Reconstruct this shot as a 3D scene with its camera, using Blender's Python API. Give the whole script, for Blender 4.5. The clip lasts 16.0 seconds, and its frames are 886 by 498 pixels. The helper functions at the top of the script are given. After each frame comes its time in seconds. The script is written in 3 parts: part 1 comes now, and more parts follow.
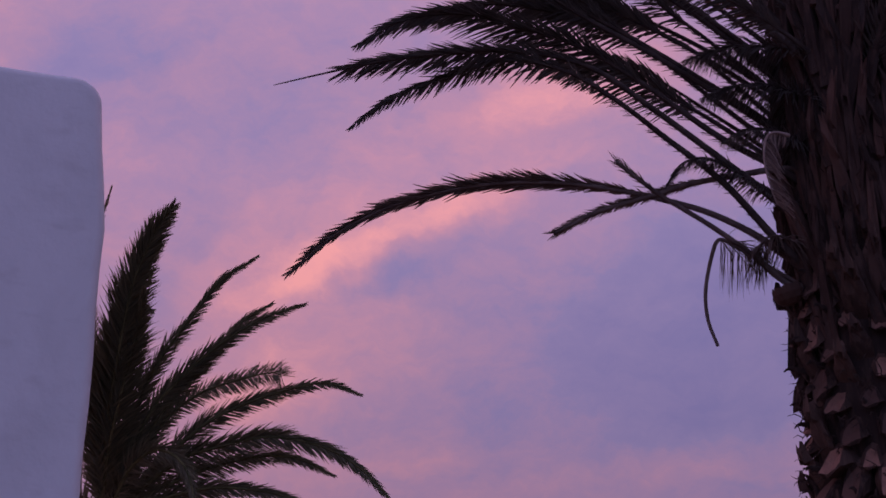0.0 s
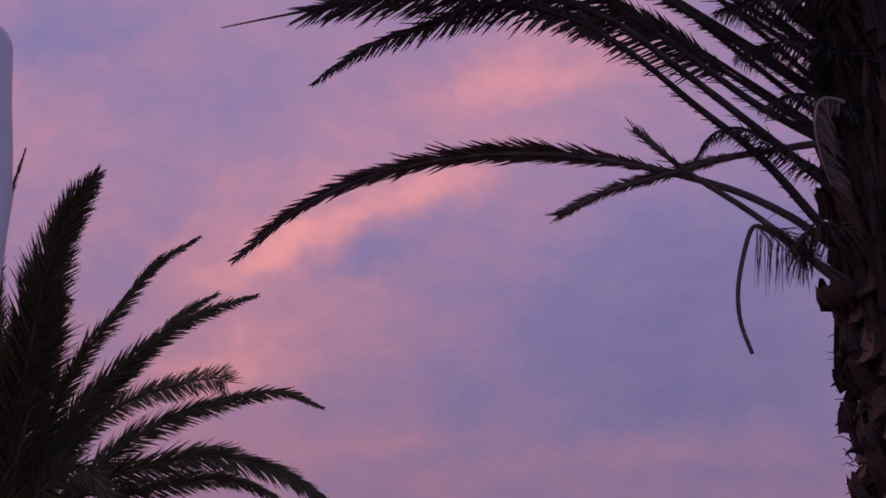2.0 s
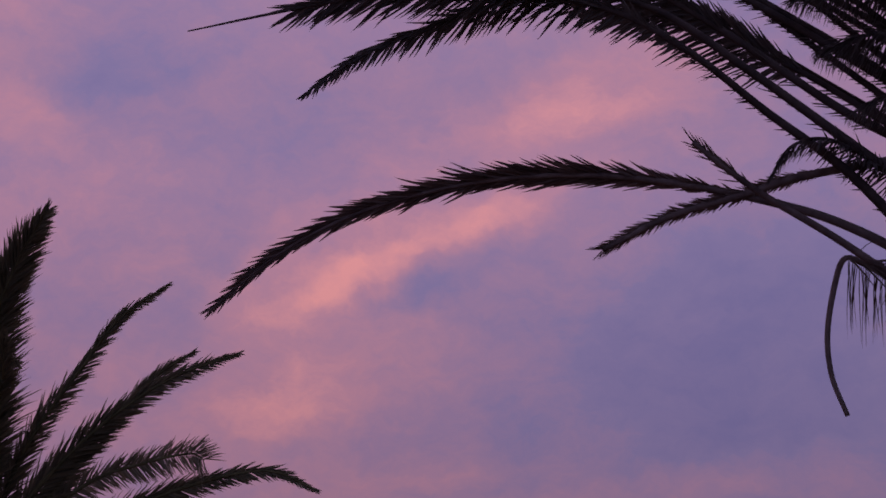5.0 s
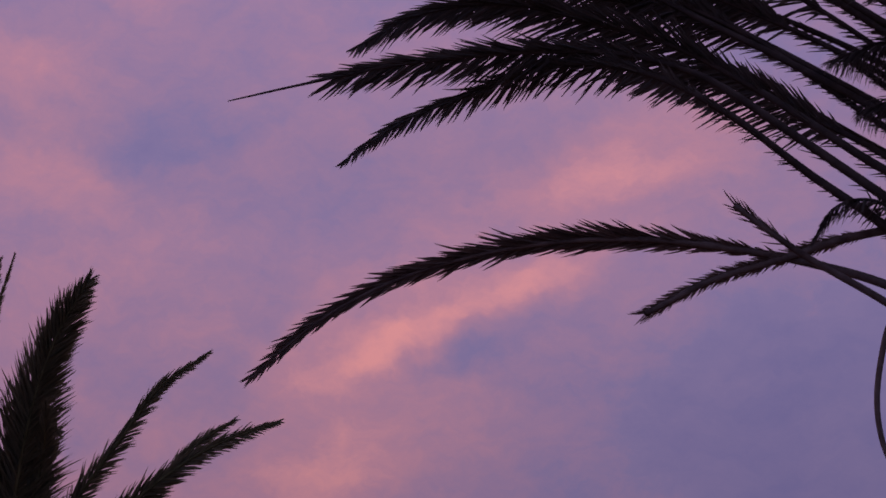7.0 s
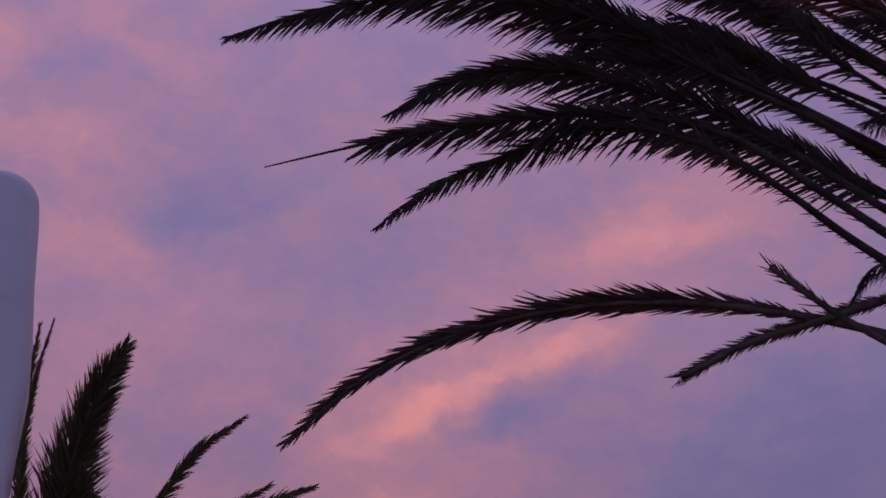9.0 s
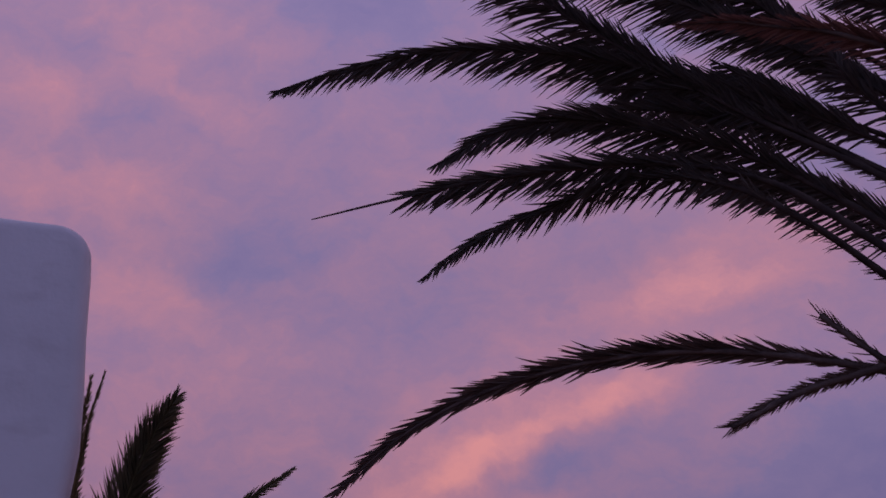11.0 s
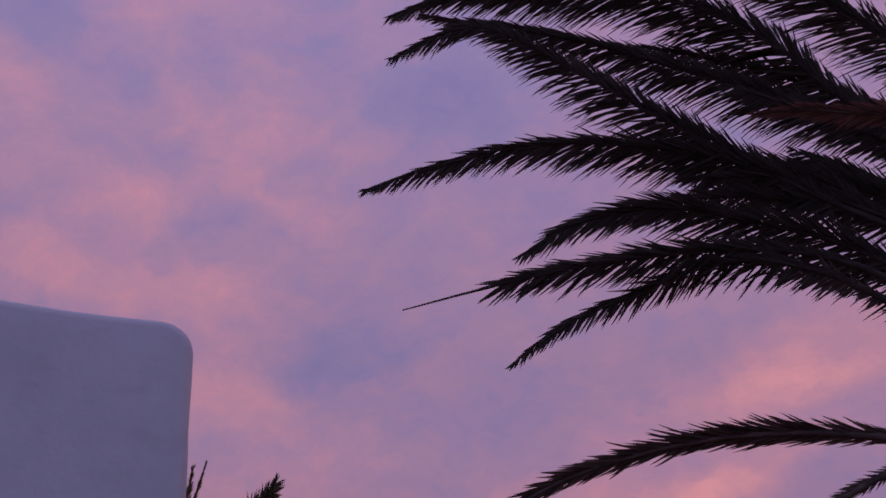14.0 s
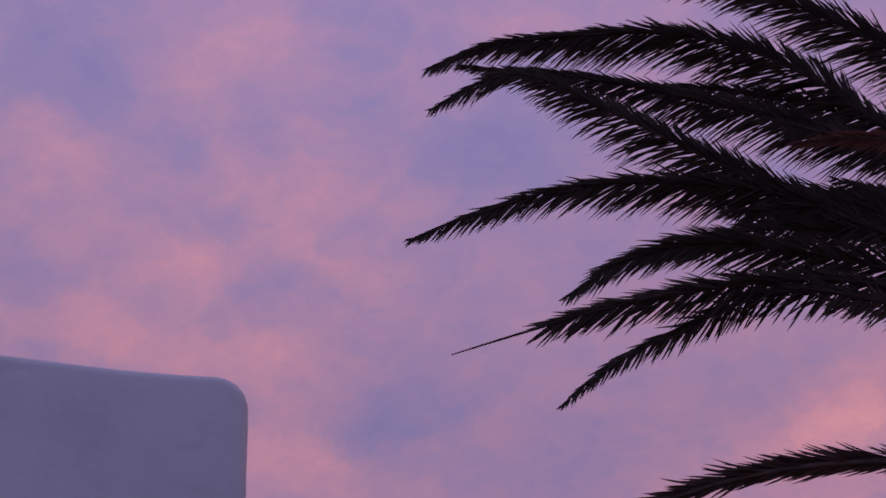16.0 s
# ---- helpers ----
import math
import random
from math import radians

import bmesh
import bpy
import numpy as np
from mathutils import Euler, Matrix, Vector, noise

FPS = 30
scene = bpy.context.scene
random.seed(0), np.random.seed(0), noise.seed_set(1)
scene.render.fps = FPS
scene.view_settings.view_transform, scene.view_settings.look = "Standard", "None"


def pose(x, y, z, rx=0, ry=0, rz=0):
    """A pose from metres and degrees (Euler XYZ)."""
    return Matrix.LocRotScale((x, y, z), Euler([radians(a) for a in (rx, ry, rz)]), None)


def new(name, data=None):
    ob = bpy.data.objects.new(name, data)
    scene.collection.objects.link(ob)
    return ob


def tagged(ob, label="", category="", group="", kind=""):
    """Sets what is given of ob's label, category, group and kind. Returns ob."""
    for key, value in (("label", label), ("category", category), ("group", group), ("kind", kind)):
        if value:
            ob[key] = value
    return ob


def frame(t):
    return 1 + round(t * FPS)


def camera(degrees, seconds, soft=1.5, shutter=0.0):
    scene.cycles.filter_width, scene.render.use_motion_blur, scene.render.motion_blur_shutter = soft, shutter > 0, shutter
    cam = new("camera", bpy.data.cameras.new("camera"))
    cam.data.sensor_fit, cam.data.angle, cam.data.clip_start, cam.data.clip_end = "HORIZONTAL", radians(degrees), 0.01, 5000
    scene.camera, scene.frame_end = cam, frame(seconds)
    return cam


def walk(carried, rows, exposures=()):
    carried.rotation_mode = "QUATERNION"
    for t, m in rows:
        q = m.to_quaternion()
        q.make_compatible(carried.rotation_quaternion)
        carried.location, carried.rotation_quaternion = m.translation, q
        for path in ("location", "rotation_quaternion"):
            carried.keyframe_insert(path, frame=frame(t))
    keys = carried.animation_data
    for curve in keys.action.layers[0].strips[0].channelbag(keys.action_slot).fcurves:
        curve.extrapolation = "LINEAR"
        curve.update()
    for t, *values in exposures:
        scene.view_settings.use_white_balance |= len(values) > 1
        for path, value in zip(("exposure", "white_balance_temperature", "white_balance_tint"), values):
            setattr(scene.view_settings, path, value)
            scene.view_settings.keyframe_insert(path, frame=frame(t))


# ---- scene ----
# ---- camera: seconds, place, turn to the left, tilt up, roll ----
cam = camera(40, 16.0, soft=1.7)
WALK = [
    (0, -0.002, 0.004, 1.244, 3.14, 21.86, -1.57),
    (0.5, -0.027, 0.263, 1.359, 2.65, 21.32, -1.45),
    (1, -0.056, 0.515, 1.468, 2.13, 20.87, -1.33),
    (1.5, -0.082, 0.761, 1.567, 1.77, 20.70, -1.10),
    (2, -0.098, 1.002, 1.658, 1.73, 20.91, -1.13),
    (2.5, -0.106, 1.247, 1.745, 1.89, 21.33, -1.59),
    (3, -0.113, 1.487, 1.825, 2.05, 21.72, -1.66),
    (4.2, -0.050, 1.825, 1.985, 3.40, 22.20, -1.50),
    (5.5, 0.013, 1.859, 2.025, 5.11, 22.99, -1.30),
    (6, 0.009, 1.858, 2.029, 5.74, 23.73, -1.61),
    (6.5, 0.014, 1.865, 2.034, 6.29, 24.65, -1.35),
    (7, 0.015, 1.875, 2.034, 6.67, 25.60, -0.84),
    (7.5, 0.016, 1.874, 2.033, 7.10, 26.57, -0.70),
    (8, 0.020, 1.883, 2.033, 7.56, 27.39, -0.44),
    (8.5, 0.023, 1.880, 2.033, 8.10, 27.99, -0.23),
    (9, 0.020, 1.867, 2.027, 8.53, 28.64, -0.30),
    (11.5, 0.026, 1.847, 2.024, 11.86, 31.25, 0.97),
    (12, 0.020, 1.821, 2.010, 12.70, 31.40, 1.39),
    (12.5, 0.026, 1.792, 1.997, 13.73, 31.65, 1.78),
    (13, 0.027, 1.768, 1.974, 14.38, 32.49, 2.01),
    (13.5, 0.029, 1.752, 1.935, 15.03, 34.17, 1.43),
    (14, 0.043, 1.743, 1.916, 15.96, 35.46, 1.95),
    (14.5, 0.051, 1.740, 1.903, 16.63, 36.09, 1.85),
    (15, 0.059, 1.737, 1.885, 17.55, 36.71, 2.10),
    (15.5, 0.068, 1.734, 1.869, 18.48, 37.43, 1.69),
    (16, 0.075, 1.733, 1.858, 19.12, 37.95, 1.25),
]
walk(cam, [(t, pose(x, y, z, 90 + tilt, 0, turn) @ pose(0, 0, 0, 0, 0, roll)) for t, x, y, z, turn, tilt, roll in WALK],
     [(0, 0.36), (1.5, 0.26), (3, 0.12), (5.5, 0.0), (9, -0.05), (12.5, -0.03), (16, 0.08)])

# ---- world: dusk, the sun just under the horizon ----
world = bpy.data.worlds.new("dusk")
scene.world = world
world.use_nodes = True
sky = world.node_tree.nodes.new("ShaderNodeTexSky")
sky.sky_type, sky.sun_disc, sky.sun_elevation, sky.sun_rotation = "NISHITA", False, radians(0.5), radians(20)
world.node_tree.links.new(sky.outputs[0], world.node_tree.nodes["Background"].inputs[0])
world.node_tree.nodes["Background"].inputs[1].default_value = 0.05

# ---- node helpers ----


class Nodes:
    """A short way to write node trees."""

    def __init__(self, name):
        self.mat = bpy.data.materials.new(name)
        self.mat.use_nodes = True
        self.tree = self.mat.node_tree
        self.tree.nodes.clear()
        self.out = self.tree.nodes.new("ShaderNodeOutputMaterial")

    def put(self, socket, value):
        if isinstance(value, bpy.types.NodeSocket):
            self.tree.links.new(value, socket)
        elif isinstance(value, (tuple, list)) and len(value) == 3 and socket.type == "RGBA":
            socket.default_value = (*value, 1)
        else:
            socket.default_value = value

    def math(self, op, a, b=0.0, c=0.0, clamp=False):
        n = self.tree.nodes.new("ShaderNodeMath")
        n.operation, n.use_clamp = op, clamp
        for s, v in zip(n.inputs, (a, b, c)):
            self.put(s, v)
        return n.outputs[0]

    def vec(self, op, a, b=(0, 0, 0)):
        n = self.tree.nodes.new("ShaderNodeVectorMath")
        n.operation = op
        self.put(n.inputs[0], a)
        if op not in ("NORMALIZE", "LENGTH"):
            self.put(n.inputs[1], b)
        return n.outputs["Value"] if op in ("DOT_PRODUCT", "LENGTH") else n.outputs[0]

    def coords(self, kind="Object"):
        return self.tree.nodes.new("ShaderNodeTexCoord").outputs[kind]

    def mapped(self, v, scale=(1, 1, 1), turn=(0, 0, 0)):
        n = self.tree.nodes.new("ShaderNodeMapping")
        self.put(n.inputs["Vector"], v)
        n.inputs["Scale"].default_value, n.inputs["Rotation"].default_value = scale, [radians(a) for a in turn]
        return n.outputs[0]

    def noise(self, v, scale, detail=3, rough=0.55, color=False, distortion=0.0):
        n = self.tree.nodes.new("ShaderNodeTexNoise")
        for k, x in (("Vector", v), ("Scale", scale), ("Detail", detail), ("Roughness", rough), ("Distortion", distortion)):
            self.put(n.inputs[k], x)
        return n.outputs["Color" if color else "Fac"]

    def ramp(self, fac, stops):
        n = self.tree.nodes.new("ShaderNodeValToRGB")
        self.put(n.inputs[0], fac)
        while len(n.color_ramp.elements) < len(stops):
            n.color_ramp.elements.new(0.5)
        for e, (at, col) in zip(n.color_ramp.elements, stops):
            e.position, e.color = at, (*col, 1)
        return n.outputs[0]

    def mix(self, fac, a, b, blend="MIX"):
        n = self.tree.nodes.new("ShaderNodeMix")
        n.data_type, n.blend_type = "RGBA", blend
        self.put(n.inputs[0], fac)
        self.put(n.inputs[6], a)
        self.put(n.inputs[7], b)
        return n.outputs[2]

    def random(self):
        return self.tree.nodes.new("ShaderNodeObjectInfo").outputs["Random"]

    def island(self):
        return self.tree.nodes.new("ShaderNodeNewGeometry").outputs["Random Per Island"]

    def surface(self, color, rough, bump=None, strength=0.3, distance=0.01, through_light=0.0, specular=0.5):
        p = self.tree.nodes.new("ShaderNodeBsdfPrincipled")
        self.put(p.inputs["Base Color"], color)
        self.put(p.inputs["Roughness"], rough)
        p.inputs["Specular IOR Level"].default_value = specular
        if bump is not None:
            b = self.tree.nodes.new("ShaderNodeBump")
            b.inputs["Strength"].default_value, b.inputs["Distance"].default_value = strength, distance
            self.put(b.inputs["Height"], bump)
            self.tree.links.new(b.outputs[0], p.inputs["Normal"])
        last = p.outputs[0]
        if through_light:
            t, m = self.tree.nodes.new("ShaderNodeBsdfTranslucent"), self.tree.nodes.new("ShaderNodeMixShader")
            self.put(t.inputs[0], color)
            m.inputs[0].default_value = through_light
            self.tree.links.new(last, m.inputs[1])
            self.tree.links.new(t.outputs[0], m.inputs[2])
            last = m.outputs[0]
        self.tree.links.new(last, self.out.inputs[0])
        return self.mat


def way(turn, tilt):
    a, b = radians(turn), radians(tilt)
    return Vector((-math.sin(a) * math.cos(b), math.cos(a) * math.cos(b), math.sin(b)))


# ---- materials ----
# cloud banks of the evening sky: turn, tilt, half length, half width in degrees, slant, pinker (+) or bluer (-)
STREAK = [  # the bright diagonal streak, its haze, and the blue gap under it
    (4.8, 22.9, 6.9, 0.85, 23, 0.27), (10.0, 21.0, 1.9, 0.7, 25, 0.15), (1.6, 24.1, 4.0, 0.6, 21, 0.10), (3.4, 21.5, 5.1, 0.7, 22, -0.16),
    (7.4, 20.5, 2.1, 0.6, 9, -0.15), (6.2, 24.8, 8.0, 1.6, 26, 0.10), (13.1, 21.6, 2.7, 1.6, 31, 0.07), (11.6, 20.6, 4.2, 1.7, 28, 0.10),
]
VEILS = [  # soft veils beside the tall crown
    (-1.8, 30.0, 2.1, 0.9, 40, 0.20), (-6.2, 31.2, 3.5, 1.1, 4, 0.20), (-2.9, 28.6, 4.5, 0.9, 9, 0.14), (-7.9, 28.6, 4.0, 1.1, 2, 0.10),
    (7.3, 28.6, 4.8, 1.6, 19, -0.08), (15.1, 26.6, 3.7, 1.3, 13, -0.08), (12.4, 35.6, 4.0, 1.6, 22, -0.05), (-14.3, 30.8, 4.3, 3.5, -12, -0.12),
]
LOW_BANKS = [  # banks low in the sky
    (10.8, 17.2, 4.6, 1.5, 25, 0.17), (13.9, 15.1, 4.0, 1.7, 16, 0.15), (9.5, 16.5, 9.0, 5.0, 20, 0.06), (8.6, 15.9, 3.2, 1.1, 29, 0.06), (-11.5, 16.6, 9.0, 5.6, 4, -0.34),
    (-3.5, 19.9, 6.9, 1.6, 6, -0.12), (-3.6, 14.6, 6.9, 1.9, -3, -0.08), (11.2, 11.3, 5.3, 1.6, 10, 0.06), (-6.2, 11.0, 6.6, 0.8, 4, 0.16),
    (0.7, 14.4, 5.3, 1.6, 8, -0.06),
]
SIDE_BANKS = [  # banks over the young palm
    (26.6, 27.9, 3.5, 1.3, -18, 0.18), (28.9, 28.7, 2.1, 0.8, -11, 0.10), (20.7, 25.7, 4.0, 1.3, -15, 0.07), (22.5, 28.9, 1.6, 1.6, -35, -0.17),
    (20.1, 30.4, 1.6, 2.1, 65, -0.10), (24.3, 27.0, 3.2, 0.7, -19, -0.04), (26.7, 21.5, 3.2, 2.4, 6, 0.03),
]
HIGH_PINK = [  # pink puffs high over the wall
    (31.5, 47.1, 2.4, 1.6, 10, 0.20), (35.7, 44.7, 1.6, 1.6, 72, 0.10), (31.9, 40.5, 2.7, 1.1, -32, 0.16), (27.0, 40.5, 2.1, 1.9, 66, 0.14),
    (40.8, 40.0, 3.2, 1.1, -11, 0.17), (33.4, 35.5, 2.9, 1.3, -1, 0.24), (24.5, 36.7, 2.1, 0.8, -6, 0.18), (37.0, 32.4, 4.5, 1.1, 0, 0.24),
    (28.2, 32.6, 2.7, 0.8, -4, 0.16), (31.9, 37.6, 2.1, 0.8, 9, 0.08), (15.7, 48.9, 2.7, 1.1, -2, 0.10), (21.0, 44.8, 2.1, 1.3, 72, 0.06),
]
HIGH_BLUE = [  # blue gaps between them
    (41.4, 43.6, 2.4, 1.6, -25, -0.17), (46.1, 43.5, 1.3, 1.9, 20, -0.12), (42.8, 33.8, 1.6, 1.6, 15, -0.12), (35.8, 41.3, 1.6, 0.8, -29, -0.08),
    (15.1, 42.5, 4.0, 1.7, -2, -0.22), (29.0, 35.7, 1.6, 0.8, 7, -0.15), (25.0, 47.7, 2.1, 1.6, 5, -0.10),
]


def evening_sky():
    k = Nodes("evening_sky")
    d = k.vec("NORMALIZE", k.coords())
    warp = k.vec("SUBTRACT", k.noise(d, 9, 4, 0.6, color=True), (0.5, 0.5, 0.5))
    w = k.vec("ADD", d, k.vec("MULTIPLY", warp, (0.05, 0.05, 0.05)))
    fine = k.vec("SUBTRACT", k.noise(d, 34, 3, 0.6, color=True), (0.5, 0.5, 0.5))
    w = k.vec("ADD", w, k.vec("MULTIPLY", fine, (0.022, 0.022, 0.022)))
    streaks = k.mapped(w, (5, 9, 13), (0, -22, 12))
    fac = k.math("MULTIPLY_ADD", k.noise(streaks, 1.0, 6, 0.6), 0.40, 0.30)
    fac = k.math("ADD", fac, k.math("MULTIPLY_ADD", k.noise(k.mapped(w, (14, 20, 26), (0, -20, 12)), 1.0, 6, 0.66), 0.60, -0.30))
    for turn, tilt, rx, ry, slant, amount in STREAK + VEILS + LOW_BANKS + SIDE_BANKS + HIGH_PINK + HIGH_BLUE:
        c = way(turn, tilt)
        right = Vector((math.cos(radians(turn)), math.sin(radians(turn)), 0))
        up = right.cross(c)
        s = radians(slant)
        ax, ay = right * math.cos(s) + up * math.sin(s), up * math.cos(s) - right * math.sin(s)
        off = k.vec("SUBTRACT", w, tuple(c))
        a = k.vec("DOT_PRODUCT", off, tuple(ax / radians(rx)))
        b = k.vec("DOT_PRODUCT", off, tuple(ay / radians(ry)))
        r2 = k.math("MULTIPLY_ADD", a, a, k.math("MULTIPLY", b, b))
        fac = k.math("MULTIPLY_ADD", k.math("POWER", 2.0, k.math("MULTIPLY", r2, -1.0)), amount, fac)
    # deeper blue overhead, duskier towards the horizon
    high = k.vec("DOT_PRODUCT", d, (0, 0, 1))
    fac = k.math("SUBTRACT", fac, k.math("MULTIPLY", k.math("SUBTRACT", high, 0.42, clamp=True), 0.45))
    dusk = k.math("MULTIPLY_ADD", k.math("MULTIPLY", k.math("SUBTRACT", high, 0.12, clamp=True), 3.2, clamp=True), 0.30, 0.74)
    dusk = k.math("MULTIPLY_ADD", k.math("SUBTRACT", high, 0.5, clamp=True), 0.85, dusk)
    # the sky away from the sunset is bluer
    east = k.math("MULTIPLY", k.vec("DOT_PRODUCT", d, (0.2, -1, -0.25)), 2.0, clamp=True)
    col = k.ramp(fac, [(0.0, (0.17, 0.143, 0.315)), (0.25, (0.215, 0.166, 0.33)), (0.48, (0.31, 0.186, 0.316)), (0.7, (0.43, 0.21, 0.303)), (1.0, (0.70, 0.285, 0.305))])
    col = k.mix(1.0, col, dusk, "MULTIPLY")
    col = k.mix(east, col, (0.175, 0.20, 0.445))
    e = k.tree.nodes.new("ShaderNodeEmission")
    k.put(e.inputs[0], col)
    e.inputs[1].default_value = 1.0
    k.tree.links.new(e.outputs[0], k.out.inputs[0])
    return k.mat


def plaster():
    k = Nodes("white_lime_plaster")
    v = k.coords()
    stain = k.noise(v, 1.6, 5, 0.6, distortion=0.4)
    col = k.ramp(stain, [(0.3, (0.70, 0.69, 0.67)), (0.55, (0.79, 0.78, 0.76)), (0.8, (0.83, 0.82, 0.80))])
    smudge = k.math("MULTIPLY", k.math("SUBTRACT", k.noise(k.mapped(v, (1, 1, 2.2)), 4.5, 3, 0.5), 0.6, clamp=True), 1.6, clamp=True)
    col = k.mix(smudge, col, (0.5, 0.47, 0.44))
    bump = k.math("ADD", k.math("MULTIPLY", k.noise(v, 5, 3), 1.0), k.math("MULTIPLY", k.noise(v, 60, 3), 0.12))
    return k.surface(col, 0.9, bump, 0.5, 0.02, specular=0.2)


def leaf(name, low, high, shine=0.65, through_light=0.28, single=False):
    k = Nodes(name)
    v = k.coords()
    vary = k.random() if single else k.island()
    col = k.mix(vary, low, high)
    col = k.mix(k.math("MULTIPLY", k.noise(v, 7, 3), 0.5), col, tuple(c * 0.55 for c in low))
    return k.surface(col, shine, k.noise(v, 150, 2), 0.2, 0.002, through_light, specular=0.3)


def stalk(name, low, high):
    k = Nodes(name)
    v = k.coords()
    col = k.ramp(k.noise(v, 9, 5, 0.65), [(0.35, low), (0.7, high)])
    return k.surface(col, 0.88, k.noise(v, 70, 3), 0.4, 0.004, specular=0.12)


def bark(name, low, high, pale):
    k = Nodes(name)
    v = k.coords()
    fibre = k.noise(k.mapped(v, (40, 40, 5)), 1.0, 4, 0.6)
    col = k.mix(k.math("POWER", k.random(), 2.0), low, high)
    col = k.mix(k.math("MULTIPLY", k.math("SUBTRACT", fibre, 0.46, clamp=True), 3.0, clamp=True), col, pale)
    col = k.mix(k.math("MULTIPLY", k.noise(v, 5, 4), 0.8), col, tuple(c * 0.4 for c in low))
    return k.surface(col, 0.85, fibre, 0.6, 0.012, specular=0.25)


def cut_face():
    """Bare, fibrous wood of a cut leaf base, from pale salmon to weathered brown."""
    k = Nodes("cut_leaf_face")
    v = k.coords()
    col = k.mix(k.math("POWER", k.random(), 1.1), (0.05, 0.03, 0.022), (0.47, 0.245, 0.165))
    dots = k.noise(k.mapped(v, (60, 60, 22)), 1.0, 3, 0.6)
    col = k.mix(k.math("MULTIPLY", k.math("SUBTRACT", dots, 0.5, clamp=True), 2.4, clamp=True), col, (0.10, 0.055, 0.042))
    col = k.mix(k.math("MULTIPLY", k.noise(v, 14, 3), 0.7), col, (0.06, 0.035, 0.03))
    return k.surface(col, 0.85, dots, 0.5, 0.006, specular=0.2)


def soil():
    k = Nodes("dry_sandy_soil")
    v = k.coords()
    col = k.ramp(k.noise(v, 0.6, 6, 0.6), [(0.3, (0.16, 0.12, 0.085)), (0.7, (0.28, 0.22, 0.16))])
    return k.surface(col, 0.95, k.noise(v, 14, 5), 0.5, 0.03)


SKY, PLASTER, SOIL = evening_sky(), plaster(), soil()
LEAF = leaf("dusty_green_leaflet", (0.092, 0.078, 0.064), (0.17, 0.142, 0.112))
LEAF_ONE = leaf("dusty_green_single_leaflet", (0.092, 0.078, 0.064), (0.17, 0.142, 0.112), single=True)
LEAF_FRESH = leaf("fresh_green_leaflet", (0.11, 0.105, 0.055), (0.28, 0.24, 0.125), 0.42, 0.38)
LEAF_FRESH_ONE = leaf("fresh_green_single_leaflet", (0.11, 0.105, 0.055), (0.28, 0.24, 0.125), single=True)
LEAF_OLIVE = leaf("pale_olive_leaflet", (0.14, 0.125, 0.066), (0.34, 0.29, 0.165), 0.5, 0.4)
LEAF_DRY = leaf("dry_brown_leaflet", (0.09, 0.06, 0.042), (0.17, 0.12, 0.085), 0.7)
LEAF_PALE = leaf("pale_straw_leaflet", (0.16, 0.105, 0.085), (0.42, 0.29, 0.23), 0.75)
LEAF_RUST = leaf("rusty_brown_leaflet", (0.20, 0.10, 0.075), (0.42, 0.225, 0.17), 0.7, 0.4)
LEAF_DRY_ONE = leaf("dry_brown_single_leaflet", (0.14, 0.095, 0.072), (0.26, 0.18, 0.135), 0.7, single=True)
STALK = stalk("frond_stalk", (0.04, 0.03, 0.025), (0.10, 0.072, 0.058))
STALK_FRESH = stalk("fresh_frond_stalk", (0.06, 0.058, 0.024), (0.15, 0.13, 0.055))
STALK_PALE = stalk("straw_stalk", (0.22, 0.155, 0.13), (0.46, 0.33, 0.27))
STALK_DRY = stalk("dry_frond_stalk", (0.075, 0.052, 0.043), (0.20, 0.145, 0.117))
BARK = bark("cut_leaf_base", (0.045, 0.027, 0.02), (0.16, 0.09, 0.063), (0.2, 0.117, 0.08))
CUT = cut_face()
OLD = bark("old_leaf_stalk", (0.042, 0.026, 0.019), (0.145, 0.073, 0.05), (0.16, 0.09, 0.062))
CORE = bark("fibrous_trunk", (0.04, 0.025, 0.019), (0.065, 0.04, 0.029), (0.11, 0.066, 0.047))


# ---- mesh helpers ----
def part(name, data, material, parent=None, label=""):
    """One mesh object; data is a bmesh or (verts, faces)."""
    me = bpy.data.meshes.new(name)
    if isinstance(data, bmesh.types.BMesh):
        data.to_mesh(me)
        data.free()
    else:
        me.from_pydata([tuple(map(float, v)) for v in data[0]], [], data[1])
    for p in me.polygons:
        p.use_smooth = True
    me.materials.append(material)
    ob = new(name, me)
    ob.parent = parent
    return tagged(ob, label)


def piece(name, me, parent, m):
    """An object on a mesh that is shared by alike pieces."""
    ob = new(name, me)
    ob.parent = parent
    ob.matrix_basis = m
    return ob


def spline(points, n):
    """n places along a smooth curve through the points, evenly spaced."""
    p = np.array(points, float)
    p = np.vstack([2 * p[0] - p[1], p, 2 * p[-1] - p[-2]])
    out = []
    for i in range(1, len(p) - 2):
        for t in np.linspace(0, 1, 24, endpoint=False):
            a, b, c, d = p[i - 1:i + 3]
            out.append(0.5 * (2 * b + (c - a) * t + (2 * a - 5 * b + 4 * c - d) * t ** 2 + (3 * b - a - 3 * c + d) * t ** 3))
    out = np.array(out + [p[-2]])
    s = np.r_[0, np.cumsum(np.linalg.norm(np.diff(out, axis=0), axis=1))]
    return np.stack([np.interp(np.linspace(0, s[-1], n), s, out[:, k]) for k in range(3)], 1), s[-1]


def unit(v):
    return v / (np.linalg.norm(v, axis=-1, keepdims=True) + 1e-9)


